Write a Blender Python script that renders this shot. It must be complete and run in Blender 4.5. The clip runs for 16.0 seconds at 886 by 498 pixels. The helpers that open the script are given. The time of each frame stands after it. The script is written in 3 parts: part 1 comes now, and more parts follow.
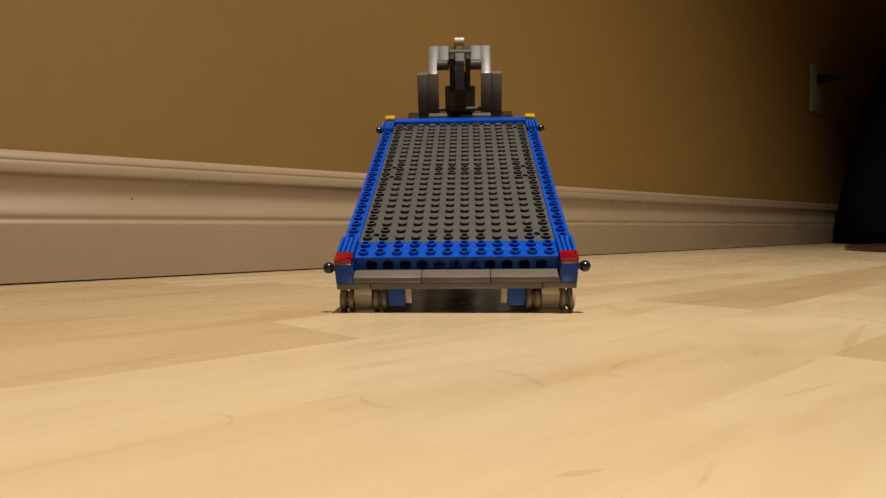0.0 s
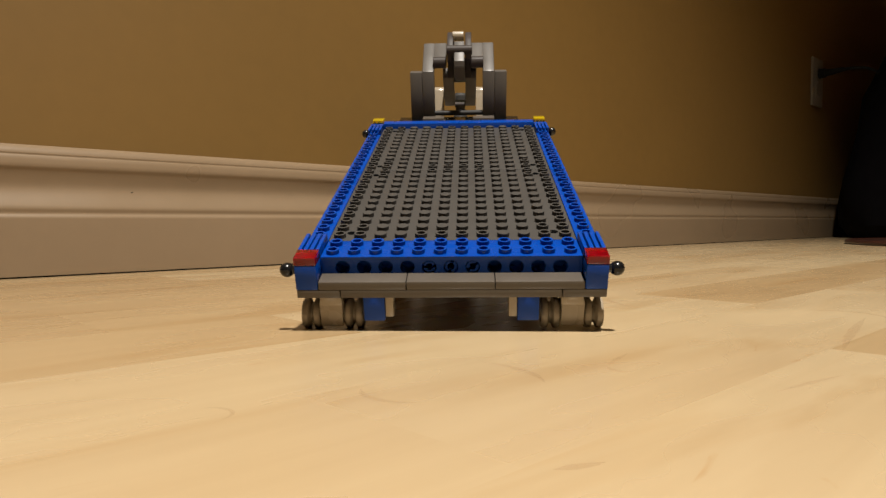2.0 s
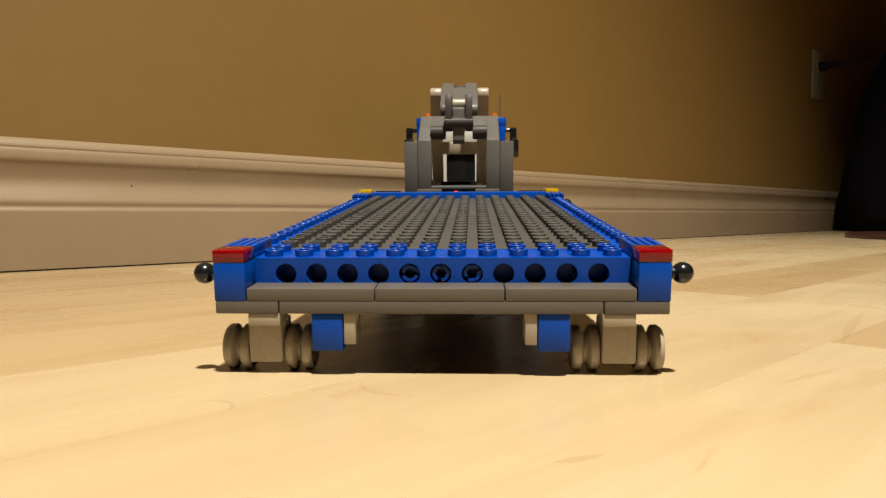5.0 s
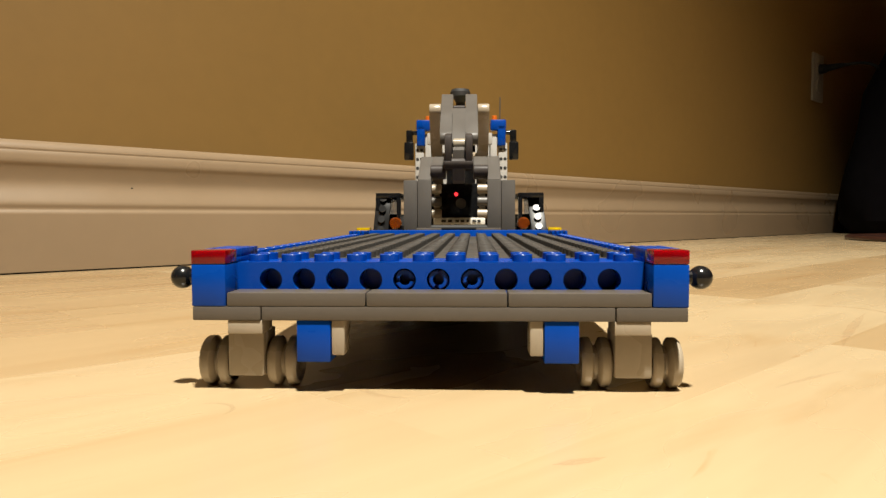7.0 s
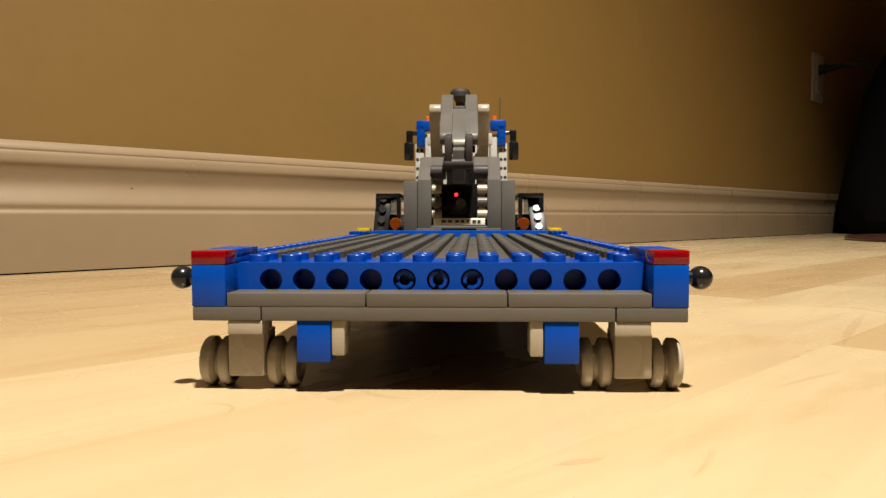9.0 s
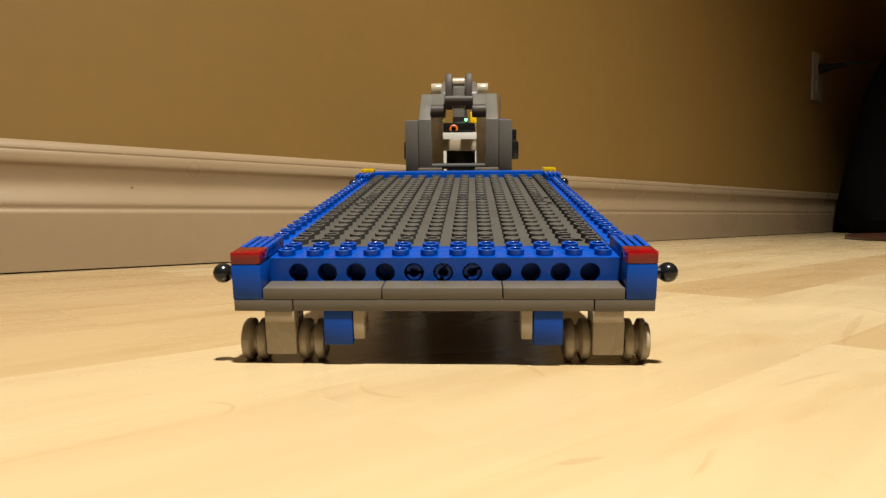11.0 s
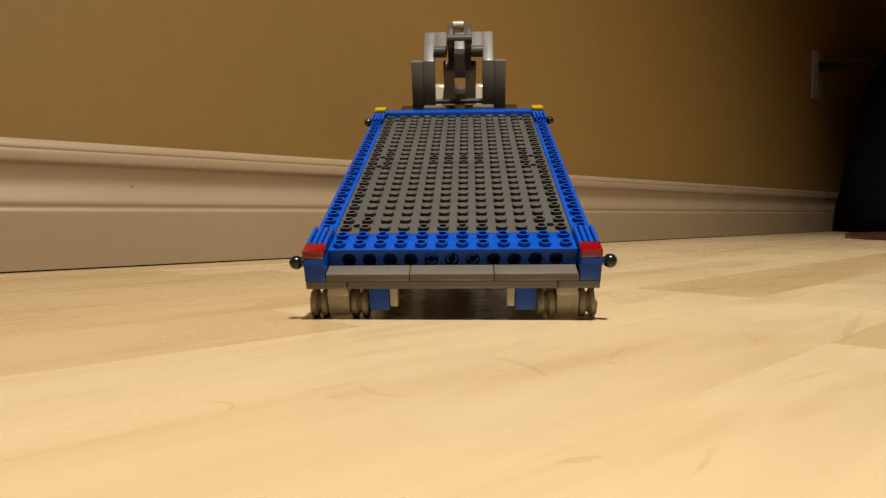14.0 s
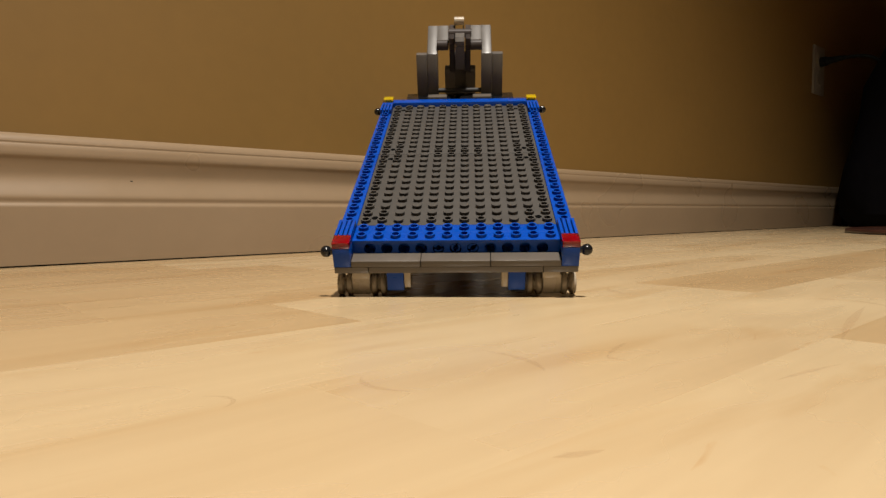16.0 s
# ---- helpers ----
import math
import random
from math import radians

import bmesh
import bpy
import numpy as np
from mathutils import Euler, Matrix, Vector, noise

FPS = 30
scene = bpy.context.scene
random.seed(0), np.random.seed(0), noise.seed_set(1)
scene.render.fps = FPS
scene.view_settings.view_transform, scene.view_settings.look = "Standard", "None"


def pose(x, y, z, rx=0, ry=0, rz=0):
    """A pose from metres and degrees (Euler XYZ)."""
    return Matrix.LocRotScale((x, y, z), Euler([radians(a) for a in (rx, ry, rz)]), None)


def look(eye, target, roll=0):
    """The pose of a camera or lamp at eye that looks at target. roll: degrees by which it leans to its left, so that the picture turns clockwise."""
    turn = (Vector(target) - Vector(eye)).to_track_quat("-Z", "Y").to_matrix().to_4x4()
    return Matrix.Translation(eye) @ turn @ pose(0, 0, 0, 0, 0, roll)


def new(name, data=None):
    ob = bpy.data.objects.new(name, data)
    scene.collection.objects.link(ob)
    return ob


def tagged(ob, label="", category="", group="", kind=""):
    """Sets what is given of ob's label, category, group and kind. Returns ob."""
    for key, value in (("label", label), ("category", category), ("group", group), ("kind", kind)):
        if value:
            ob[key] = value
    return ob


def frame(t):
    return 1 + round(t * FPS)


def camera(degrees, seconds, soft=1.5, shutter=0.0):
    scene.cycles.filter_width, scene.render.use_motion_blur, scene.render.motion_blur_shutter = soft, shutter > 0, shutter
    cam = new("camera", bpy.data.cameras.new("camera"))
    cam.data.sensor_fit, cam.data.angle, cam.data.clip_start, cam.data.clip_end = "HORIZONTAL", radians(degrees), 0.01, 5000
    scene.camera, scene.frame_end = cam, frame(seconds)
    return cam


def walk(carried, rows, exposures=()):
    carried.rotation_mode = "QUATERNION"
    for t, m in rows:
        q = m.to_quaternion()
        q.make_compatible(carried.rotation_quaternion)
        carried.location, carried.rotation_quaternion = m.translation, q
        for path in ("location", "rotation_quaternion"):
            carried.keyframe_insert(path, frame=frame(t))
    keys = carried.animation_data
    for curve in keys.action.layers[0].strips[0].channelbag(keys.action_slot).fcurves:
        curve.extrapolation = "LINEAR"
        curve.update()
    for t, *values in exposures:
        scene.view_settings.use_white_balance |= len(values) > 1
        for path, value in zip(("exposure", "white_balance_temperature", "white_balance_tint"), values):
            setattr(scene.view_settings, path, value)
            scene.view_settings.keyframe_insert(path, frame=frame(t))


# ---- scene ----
# ---------------------------------------------------------------- camera
cam = camera(65.24, 16.0, soft=1.4)
EYE = (0.0, 0.0, 0.0402)
# seconds, degrees by which the camera looks down
TILT = [(0.0, 1.74), (0.5, 1.69), (1.0, 1.87), (1.5, 1.97), (2.0, 2.24), (2.5, 2.94), (3.0, 3.08), (3.5, 3.17), (4.0, 2.87), (4.3, 2.83),
        (5.2, 2.77), (6.3, 2.73), (6.5, 2.72), (7.0, 2.60), (7.5, 2.60), (8.0, 2.67), (8.5, 2.54), (9.0, 2.57), (9.3, 2.57), (10.4, 2.63),
        (11.5, 2.67), (12.0, 2.81), (12.5, 2.73), (13.0, 2.88), (13.5, 2.75), (14.0, 2.73), (14.5, 3.02), (15.0, 3.23), (15.5, 3.16), (16.0, 3.16)]
walk(cam, [(t, pose(*EYE, 90 - d) @ pose(0, 0, 0, 0, 0, -0.14)) for t, d in TILT], [(0.0, -0.06, 6500, 8), (2.5, -0.07, 6500, 6), (3.5, -0.03, 6500, 3), (4.2, 0.12, 6500, 1), (6.3, 0.41, 6500, 3), (9.2, 0.41, 6500, 3), (11.5, 0.33, 6500, 0),
      (12.5, 0.21, 6500, 0), (13.5, 0.15, 6500, 2), (14.2, 0.09, 6500, 5), (15.0, -0.05, 6500, 8), (16.0, -0.04, 6500, 8)])

# ---------------------------------------------------------------- light
world = bpy.data.worlds.new("room_dark")
scene.world = world
world.use_nodes = True
world.node_tree.nodes["Background"].inputs[0].default_value = (1.0, 0.75, 0.5, 1)
world.node_tree.nodes["Background"].inputs[1].default_value = 0.0006

lamp = bpy.data.lights.new("shaded_lamp", "SPOT")
lamp.energy, lamp.color = 715.0, (1.0, 0.915, 0.83)
lamp.spot_size, lamp.spot_blend, lamp.shadow_soft_size = radians(75), 1.0, 0.05
LAMP_AT = (0.20, -0.57, 2.36)
new("shaded_lamp", lamp).matrix_world = look(LAMP_AT, (0.54, -0.06, 0.0))


# ---------------------------------------------------------------- materials
def material(name, colour, rough=0.4, metal=0.0, grain=0.0, scale=300.0, bump=0.0, coat=0.0, emit=0.0, transmission=0.0, wear=0.0, vary=0.0, sheen=0.5):
    """A surface with fine mottling of its colour, wear in its gloss and a fine relief."""
    m = bpy.data.materials.new(name)
    m.use_nodes = True
    n, link = m.node_tree.nodes, m.node_tree.links.new
    b = n["Principled BSDF"]
    b.inputs["Base Color"].default_value = (*colour, 1)
    b.inputs["Roughness"].default_value, b.inputs["Metallic"].default_value = rough, metal
    b.inputs["Coat Weight"].default_value, b.inputs["Specular IOR Level"].default_value = coat, sheen
    b.inputs["Transmission Weight"].default_value = transmission
    if emit:
        b.inputs["Emission Color"].default_value, b.inputs["Emission Strength"].default_value = (*colour, 1), emit
    at = n.new("ShaderNodeTexCoord")
    if grain or wear or bump:
        fine, broad = n.new("ShaderNodeTexNoise"), n.new("ShaderNodeTexNoise")
        fine.inputs["Scale"].default_value, broad.inputs["Scale"].default_value = scale, scale / 9
        fine.inputs["Detail"].default_value = 6
        for x in (fine, broad):
            link(at.outputs["Object"], x.inputs["Vector"])
    if grain:
        add = n.new("ShaderNodeMath")
        add.operation = "ADD"
        link(fine.outputs[0], add.inputs[0]), link(broad.outputs[0], add.inputs[1])
        ramp = n.new("ShaderNodeMapRange")
        ramp.inputs[1].default_value, ramp.inputs[2].default_value = 0.6, 1.4
        ramp.inputs[3].default_value, ramp.inputs[4].default_value = 1 - grain, 1 + grain
        link(add.outputs[0], ramp.inputs[0])
        mix = n.new("ShaderNodeVectorMath")
        mix.operation = "SCALE"
        mix.inputs[0].default_value = colour
        link(ramp.outputs[0], mix.inputs["Scale"])
        last = mix.outputs[0]
        if vary:
            info, span, again = n.new("ShaderNodeObjectInfo"), n.new("ShaderNodeMapRange"), n.new("ShaderNodeVectorMath")
            span.inputs[3].default_value, span.inputs[4].default_value = 1 - vary, 1 + vary
            link(info.outputs["Random"], span.inputs[0])
            again.operation = "SCALE"
            link(last, again.inputs[0]), link(span.outputs[0], again.inputs["Scale"])
            last = again.outputs[0]
        link(last, b.inputs["Base Color"])
    if wear:
        span = n.new("ShaderNodeMapRange")
        span.inputs[1].default_value, span.inputs[2].default_value = 0.35, 0.7
        span.inputs[3].default_value, span.inputs[4].default_value = rough, min(1, rough + wear)
        link(broad.outputs[0], span.inputs[0]), link(span.outputs[0], b.inputs["Roughness"])
    if bump:
        rise = n.new("ShaderNodeBump")
        rise.inputs["Strength"].default_value, rise.inputs["Distance"].default_value = bump, 0.0004
        link(fine.outputs[0], rise.inputs["Height"]), link(rise.outputs[0], b.inputs["Normal"])
    return m


def plastic(name, colour, rough=0.22, sheen=0.5):
    return material(name, colour, rough, grain=0.05, scale=700, wear=0.14, bump=0.03, sheen=sheen)


BLUE = plastic("blue_plastic", (0.001, 0.038, 0.25), 0.24, 0.2)
GREY = plastic("dark_grey_plastic", (0.078, 0.066, 0.054), 0.3, 0.4)
MID = plastic("mid_grey_plastic", (0.078, 0.070, 0.062), 0.34, 0.3)
# the mid grey again, darkened and dulled for pins and cheeks in shade
SHADED_GREY = plastic("shaded_grey_plastic", (0.040, 0.033, 0.030), 0.42, 0.12)
DECK = plastic("deck_grey_plastic", (0.050, 0.046, 0.042), 0.38, 0.1)
LIGHT = plastic("light_grey_plastic", (0.27, 0.225, 0.165), 0.2)
WHITE = plastic("white_plastic", (0.36, 0.346, 0.324), 0.25)
BLACK = plastic("black_plastic", (0.006, 0.006, 0.0065), 0.12, 0.4)
RUBBER = material("black_rubber", (0.013, 0.0122, 0.0115), 0.7, grain=0.2, bump=0.2)
YELLOW = plastic("yellow_plastic", (0.54, 0.346, 0.0072))
YELLOW_CLEAR = material("clear_yellow_plastic", (0.80, 0.55, 0.01), 0.08, grain=0.05, scale=500, transmission=0.6)
ORANGE = plastic("orange_plastic", (0.54, 0.115, 0.0108))
RED_CLEAR = material("clear_red_plastic", (0.21, 0.002, 0.006), 0.05, transmission=0.4, sheen=0.4)
RED_CLEAR.node_tree.nodes["Principled BSDF"].inputs["Subsurface Weight"].default_value = 0.6
RED_CLEAR.node_tree.nodes["Principled BSDF"].inputs["Subsurface Radius"].default_value = (0.006, 0.0004, 0.0006)
RED_CLEAR.node_tree.nodes["Principled BSDF"].inputs["Subsurface Scale"].default_value = 1.0
SATIN = plastic("satin_black_plastic", (0.008, 0.0075, 0.0075), 0.3, 0.4)
# glossless near-black that stands for shade inside holes and beneath the deck
UNLIT = material("unlit_bore", (0.003, 0.003, 0.003), 0.9, sheen=0.0)
AMBER = material("clear_orange_plastic", (0.176, 0.0353, 0.00403), 0.1, grain=0.05, scale=500, transmission=0.4)
PLATE = material("plate_white", (0.68, 0.65, 0.58), 0.4, grain=0.06)
INK = material("plate_ink", (0.02, 0.02, 0.02), 0.5)
GREEN_LED = material("green_led", (0.15, 1.0, 0.25), 0.3, emit=6)
RED_LED = material("red_led", (1.0, 0.03, 0.04), 0.3, emit=1.6)
PAINT = material("tan_wall_paint", (0.182, 0.103, 0.0250), 0.55, grain=0.05, scale=60, bump=0.12)
TRIM = material("white_trim_paint", (0.236, 0.167, 0.101), 0.26, grain=0.04, scale=80, wear=0.12, bump=0.05, sheen=0.7)
CEILING = material("ceiling_paint", (0.75, 0.73, 0.70), 0.8, grain=0.03, scale=60)
FABRIC = material("black_fabric", (0.005, 0.0045, 0.006), 0.9, grain=0.3, scale=400, bump=0.4, sheen=0.08)
CABLE = material("black_cable", (0.006, 0.006, 0.006), 0.6, grain=0.1, sheen=0.15)
IVORY = material("ivory_plate", (0.19, 0.165, 0.13), 0.35, grain=0.03)
BROWN = material("dark_red_wood", (0.042, 0.015, 0.009), 0.35, grain=0.25, scale=40)


def maple(name, depth):
    """Pale maple boards: long grain, soft cloudy figure, a few darker streaks and mineral marks."""
    m = bpy.data.materials.new(name)
    m.use_nodes = True
    n, link = m.node_tree.nodes, m.node_tree.links.new
    b = n["Principled BSDF"]
    at, info, shift = n.new("ShaderNodeTexCoord"), n.new("ShaderNodeObjectInfo"), n.new("ShaderNodeVectorMath")
    link(info.outputs["Random"], shift.inputs[0])
    turn = n.new("ShaderNodeVectorMath")
    turn.operation = "SCALE"
    turn.inputs["Scale"].default_value = 7.3
    link(info.outputs["Random"], turn.inputs[0])
    link(at.outputs["Object"], shift.inputs[0]), link(turn.outputs[0], shift.inputs[1])

    def noise_at(scale, stretch, detail, warp):
        s = n.new("ShaderNodeMapping")
        s.inputs["Scale"].default_value = (stretch, 1, 1)
        x = n.new("ShaderNodeTexNoise")
        x.inputs["Scale"].default_value, x.inputs["Detail"].default_value, x.inputs["Distortion"].default_value = scale, detail, warp
        link(shift.outputs[0], s.inputs[0]), link(s.outputs[0], x.inputs["Vector"])
        return x.outputs[0]

    def ramp(src, *stops):
        r = n.new("ShaderNodeValToRGB")
        while len(r.color_ramp.elements) < len(stops):
            r.color_ramp.elements.new(0.5)
        for e, (p, c) in zip(r.color_ramp.elements, stops):
            e.position, e.color = p, (*c, 1)
        link(src, r.inputs[0])
        return r.outputs[0]

    def times(a, c):
        x = n.new("ShaderNodeMix")
        x.data_type, x.blend_type = "RGBA", "MULTIPLY"
        x.inputs[0].default_value = 1
        link(a, x.inputs[6]), link(c, x.inputs[7])
        return x.outputs[2]

    cloud = ramp(noise_at(9, 0.3, 3, 0.6), (0.3, (0.345 * depth, 0.252 * depth ** 1.5, 0.142 * depth ** 2.2)), (0.7, (0.392 * depth, 0.302 * depth ** 1.5, 0.180 * depth ** 2.2)))
    grain = ramp(noise_at(150, 0.08, 5, 0.6), (0.25, (0.955, 0.94, 0.92)), (0.65, (1.01, 1.01, 1.01)))
    streak = ramp(noise_at(22, 0.22, 4, 1.6), (0.30, (0.92, 0.868, 0.80)), (0.47, (1, 1, 1)))
    marks = ramp(noise_at(70, 0.35, 2, 2.4), (0.22, (0.92, 0.84, 0.76)), (0.30, (1, 1, 1)))
    tone = ramp(info.outputs["Random"], (0.0, (0.97, 0.955, 0.935)), (1.0, (1.02, 1.02, 1.015)))
    link(times(times(times(times(cloud, grain), streak), marks), tone), b.inputs["Base Color"])
    gloss = n.new("ShaderNodeMapRange")
    gloss.inputs[3].default_value, gloss.inputs[4].default_value = 0.20, 0.36
    link(noise_at(30, 0.4, 3, 0.5), gloss.inputs[0]), link(gloss.outputs[0], b.inputs["Roughness"])
    rise = n.new("ShaderNodeBump")
    rise.inputs["Strength"].default_value, rise.inputs["Distance"].default_value = 0.03, 0.0003
    link(noise_at(220, 0.08, 4, 0.3), rise.inputs["Height"]), link(rise.outputs[0], b.inputs["Normal"])
    return m


# the second: darker planks, with the tan wall's reflection mixed in as orange
MAPLE, TINTED_MAPLE = maple("maple_laminate", 1.0), maple("toasted_maple_laminate", 0.87)
FIGURE = material("wood_figure", (0.30, 0.17, 0.085), 0.45)
clear, blend = FIGURE.node_tree.nodes.new("ShaderNodeBsdfTransparent"), FIGURE.node_tree.nodes.new("ShaderNodeMixShader")
blend.inputs[0].default_value = 0.10
FIGURE.node_tree.links.new(clear.outputs[0], blend.inputs[1])
FIGURE.node_tree.links.new(FIGURE.node_tree.nodes["Principled BSDF"].outputs[0], blend.inputs[2])
FIGURE.node_tree.links.new(blend.outputs[0], FIGURE.node_tree.nodes["Material Output"].inputs[0])
GAP = material("board_joint", (0.10, 0.06, 0.03), 0.8)


# ---------------------------------------------------------------- mesh helpers (all sizes in millimetres)
def part(name, bm, mat, parent=None, label="", at=None, smooth=True):
    """Links a bmesh in millimetres as one mesh object, under a thing or a part where one is given."""
    bmesh.ops.recalc_face_normals(bm, faces=bm.faces)
    bm.transform(Matrix.Scale(0.001, 4))
    data = bpy.data.meshes.new(name)
    bm.to_mesh(data)
    bm.free()
    data.materials.append(mat)
    if smooth:
        data.shade_smooth()
        data.set_sharp_from_angle(angle=radians(26))
    ob = new(name, data)
    if parent:
        ob.parent = parent
    if at is not None:
        ob.matrix_basis = at
    return tagged(ob, label) if label else ob


def again(ob, at, parent=None):
    """One more object on the same mesh."""
    c = new(ob.name.split(".")[0], ob.data)
    c.parent, c.matrix_basis = parent or ob.parent, at
    if "label" in ob:
        c["label"] = ob["label"]
    return c


def mm(x, y, z, rx=0, ry=0, rz=0):
    return pose(x / 1000, y / 1000, z / 1000, rx, ry, rz)


def box(bm, x0, x1, y0, y1, z0, z1, bevel=0.35, m=None, seg=2):
    r = bmesh.ops.create_cube(bm, size=1)
    vs = r["verts"]
    for v in vs:
        v.co = Vector(((x0 + x1) / 2 + v.co.x * (x1 - x0), (y0 + y1) / 2 + v.co.y * (y1 - y0), (z0 + z1) / 2 + v.co.z * (z1 - z0)))
    if bevel:
        es = list({e for v in vs for e in v.link_edges})
        r = bmesh.ops.bevel(bm, geom=es, offset=bevel, segments=seg, affect="EDGES", profile=0.5)
        vs = list({v for v in vs if v.is_valid} | set(r["verts"]))
    if m:
        bmesh.ops.transform(bm, matrix=m, verts=vs)
    return bm


def tube(bm, a, b, r, seg=20, r2=None, bevel=0.3):
    """A rod from a to b with softened rims."""
    a, b = Vector(a), Vector(b)
    d = b - a
    turn = d.to_track_quat("Z", "Y").to_matrix().to_4x4()
    r2 = r if r2 is None else r2
    rings = []
    for h, q in ((0, r - bevel), (bevel, r), (d.length - bevel, r2), (d.length, r2 - bevel)):
        rings.append([bm.verts.new(a + turn @ Vector((q * math.cos(i * math.tau / seg), q * math.sin(i * math.tau / seg), h))) for i in range(seg)])
    for p, q in zip(rings, rings[1:]):
        for i in range(seg):
            bm.faces.new((p[i], p[(i + 1) % seg], q[(i + 1) % seg], q[i]))
    bm.faces.new(rings[0][::-1]), bm.faces.new(rings[-1])
    return bm


def lathe(bm, profile, m=None, seg=28):
    """A solid turned round z from (radius, height) pairs."""
    m = m or Matrix()
    rings = []
    for r, h in profile:
        rings.append([bm.verts.new(m @ Vector((r * math.cos(i * math.tau / seg), r * math.sin(i * math.tau / seg), h))) for i in range(seg)])
    for p, q in zip(rings, rings[1:]):
        for i in range(seg):
            bm.faces.new((p[i], p[(i + 1) % seg], q[(i + 1) % seg], q[i]))
    bm.faces.new(rings[0][::-1]), bm.faces.new(rings[-1])
    return bm


def stud(bm, x, y, z, seg=16):
    """A moulded stud of 4.8 mm with a softened rim."""
    rings = []
    for h, q in ((-0.05, 2.4), (1.6, 2.4), (1.7, 2.3)):
        rings.append([bm.verts.new((x + q * math.cos(i * math.tau / seg), y + q * math.sin(i * math.tau / seg), z + h)) for i in range(seg)])
    for p, q in zip(rings, rings[1:]):
        for i in range(seg):
            bm.faces.new((p[i], p[(i + 1) % seg], q[(i + 1) % seg], q[i]))
    bm.faces.new(rings[-1])


def open_stud(bm, x, y, z, seg=16):
    """A hollow stud: a ring with a blind hole."""
    rings = []
    for h, q in ((-0.05, 2.4), (1.6, 2.4), (1.7, 2.32), (1.7, 1.68), (1.62, 1.6), (0.1, 1.6)):
        rings.append([bm.verts.new((x + q * math.cos(i * math.tau / seg), y + q * math.sin(i * math.tau / seg), z + h)) for i in range(seg)])
    for p, q in zip(rings, rings[1:]):
        for i in range(seg):
            bm.faces.new((p[i], p[(i + 1) % seg], q[(i + 1) % seg], q[i]))
    bm.faces.new(rings[-1])


def studs(bm, x0, x1, y0, y1, z, hollow=True):
    for i in range(round((x1 - x0) / 8)):
        for j in range(round((y1 - y0) / 8)):
            ring = hollow if hollow in (True, False) else hollow(i, j)
            (open_stud if ring else stud)(bm, x0 + 4 + 8 * i, y0 + 4 + 8 * j, z)
    return bm


def slab(bm, pts, x0, x1, bevel=0.4):
    """A beam whose outline in the y-z plane is given, from x0 to x1."""
    a, b = [bm.verts.new((x0, y, z)) for y, z in pts], [bm.verts.new((x1, y, z)) for y, z in pts]
    fs = [bm.faces.new(a[::-1]), bm.faces.new(b)]
    k = len(pts)
    for i in range(k):
        fs.append(bm.faces.new((a[i], a[(i + 1) % k], b[(i + 1) % k], b[i])))
    if bevel:
        bmesh.ops.bevel(bm, geom=list(fs[0].edges) + list(fs[1].edges), offset=bevel, segments=2, affect="EDGES", profile=0.5)
    return bm


def stadium(p, q, r, seg=10):
    """The outline of a round-ended beam from p to q in the y-z plane."""
    p, q = Vector(p), Vector(q)
    base = math.atan2(q.y - p.y, q.x - p.x)
    out = []
    for c, start in ((q, base - math.pi / 2), (p, base + math.pi / 2)):
        out += [(c.x + r * math.cos(start + math.pi * i / seg), c.y + r * math.sin(start + math.pi * i / seg)) for i in range(seg + 1)]
    return out


def holed_face(bm, x, y, z, w, h, r, depth, seg=16):
    """A rectangular cell facing -y at y, with a round bore of that depth."""
    ring, rim, deep = [], [], []
    for i in range(seg):
        a = math.tau * (i + 0.5) / seg
        c, s = math.cos(a), math.sin(a)
        k = min(w / 2 / abs(c) if abs(c) > 1e-6 else 1e9, h / 2 / abs(s) if abs(s) > 1e-6 else 1e9)
        ring.append(bm.verts.new((x + k * c, y, z + k * s)))
        rim.append(bm.verts.new((x + r * c, y, z + r * s)))
        deep.append(bm.verts.new((x + r * c, y + depth, z + r * s)))
    corners = []
    for i in range(seg):
        j = (i + 1) % seg
        bm.faces.new((ring[i], ring[j], rim[j], rim[i]))
        bm.faces.new((rim[i], rim[j], deep[j], deep[i]))
        p, q = ring[i].co, ring[j].co
        if abs(p.x - q.x) > 1e-4 and abs(p.z - q.z) > 1e-4:
            corner = bm.verts.new((x + math.copysign(w / 2, p.x + q.x - 2 * x), y, z + math.copysign(h / 2, p.z + q.z - 2 * z)))
            bm.faces.new((ring[i], corner, ring[j]))
    bm.faces.new(deep)


def empty(name, at):
    ob = new(name)
    ob.matrix_basis, ob.empty_display_size = at, 0.02
    return ob


# ---------------------------------------------------------------- the room: frame of the long wall
WALL_AT, WALL_TURN = Vector((-0.3240, 0.5047, 0)), 43.93      # a point of the wall's foot; its heading from x
ROOM = pose(*WALL_AT, 0, 0, WALL_TURN)                        # x runs along the wall, -y into the room


def wall_box(name, x0, x1, y0, y1, z0, z1, mat, label, category="wall"):
    bm = box(bmesh.new(), x0, x1, y0, y1, z0, z1, 0)
    return tagged(part(name, bm, mat, at=ROOM, smooth=False), label, category, kind="structure")


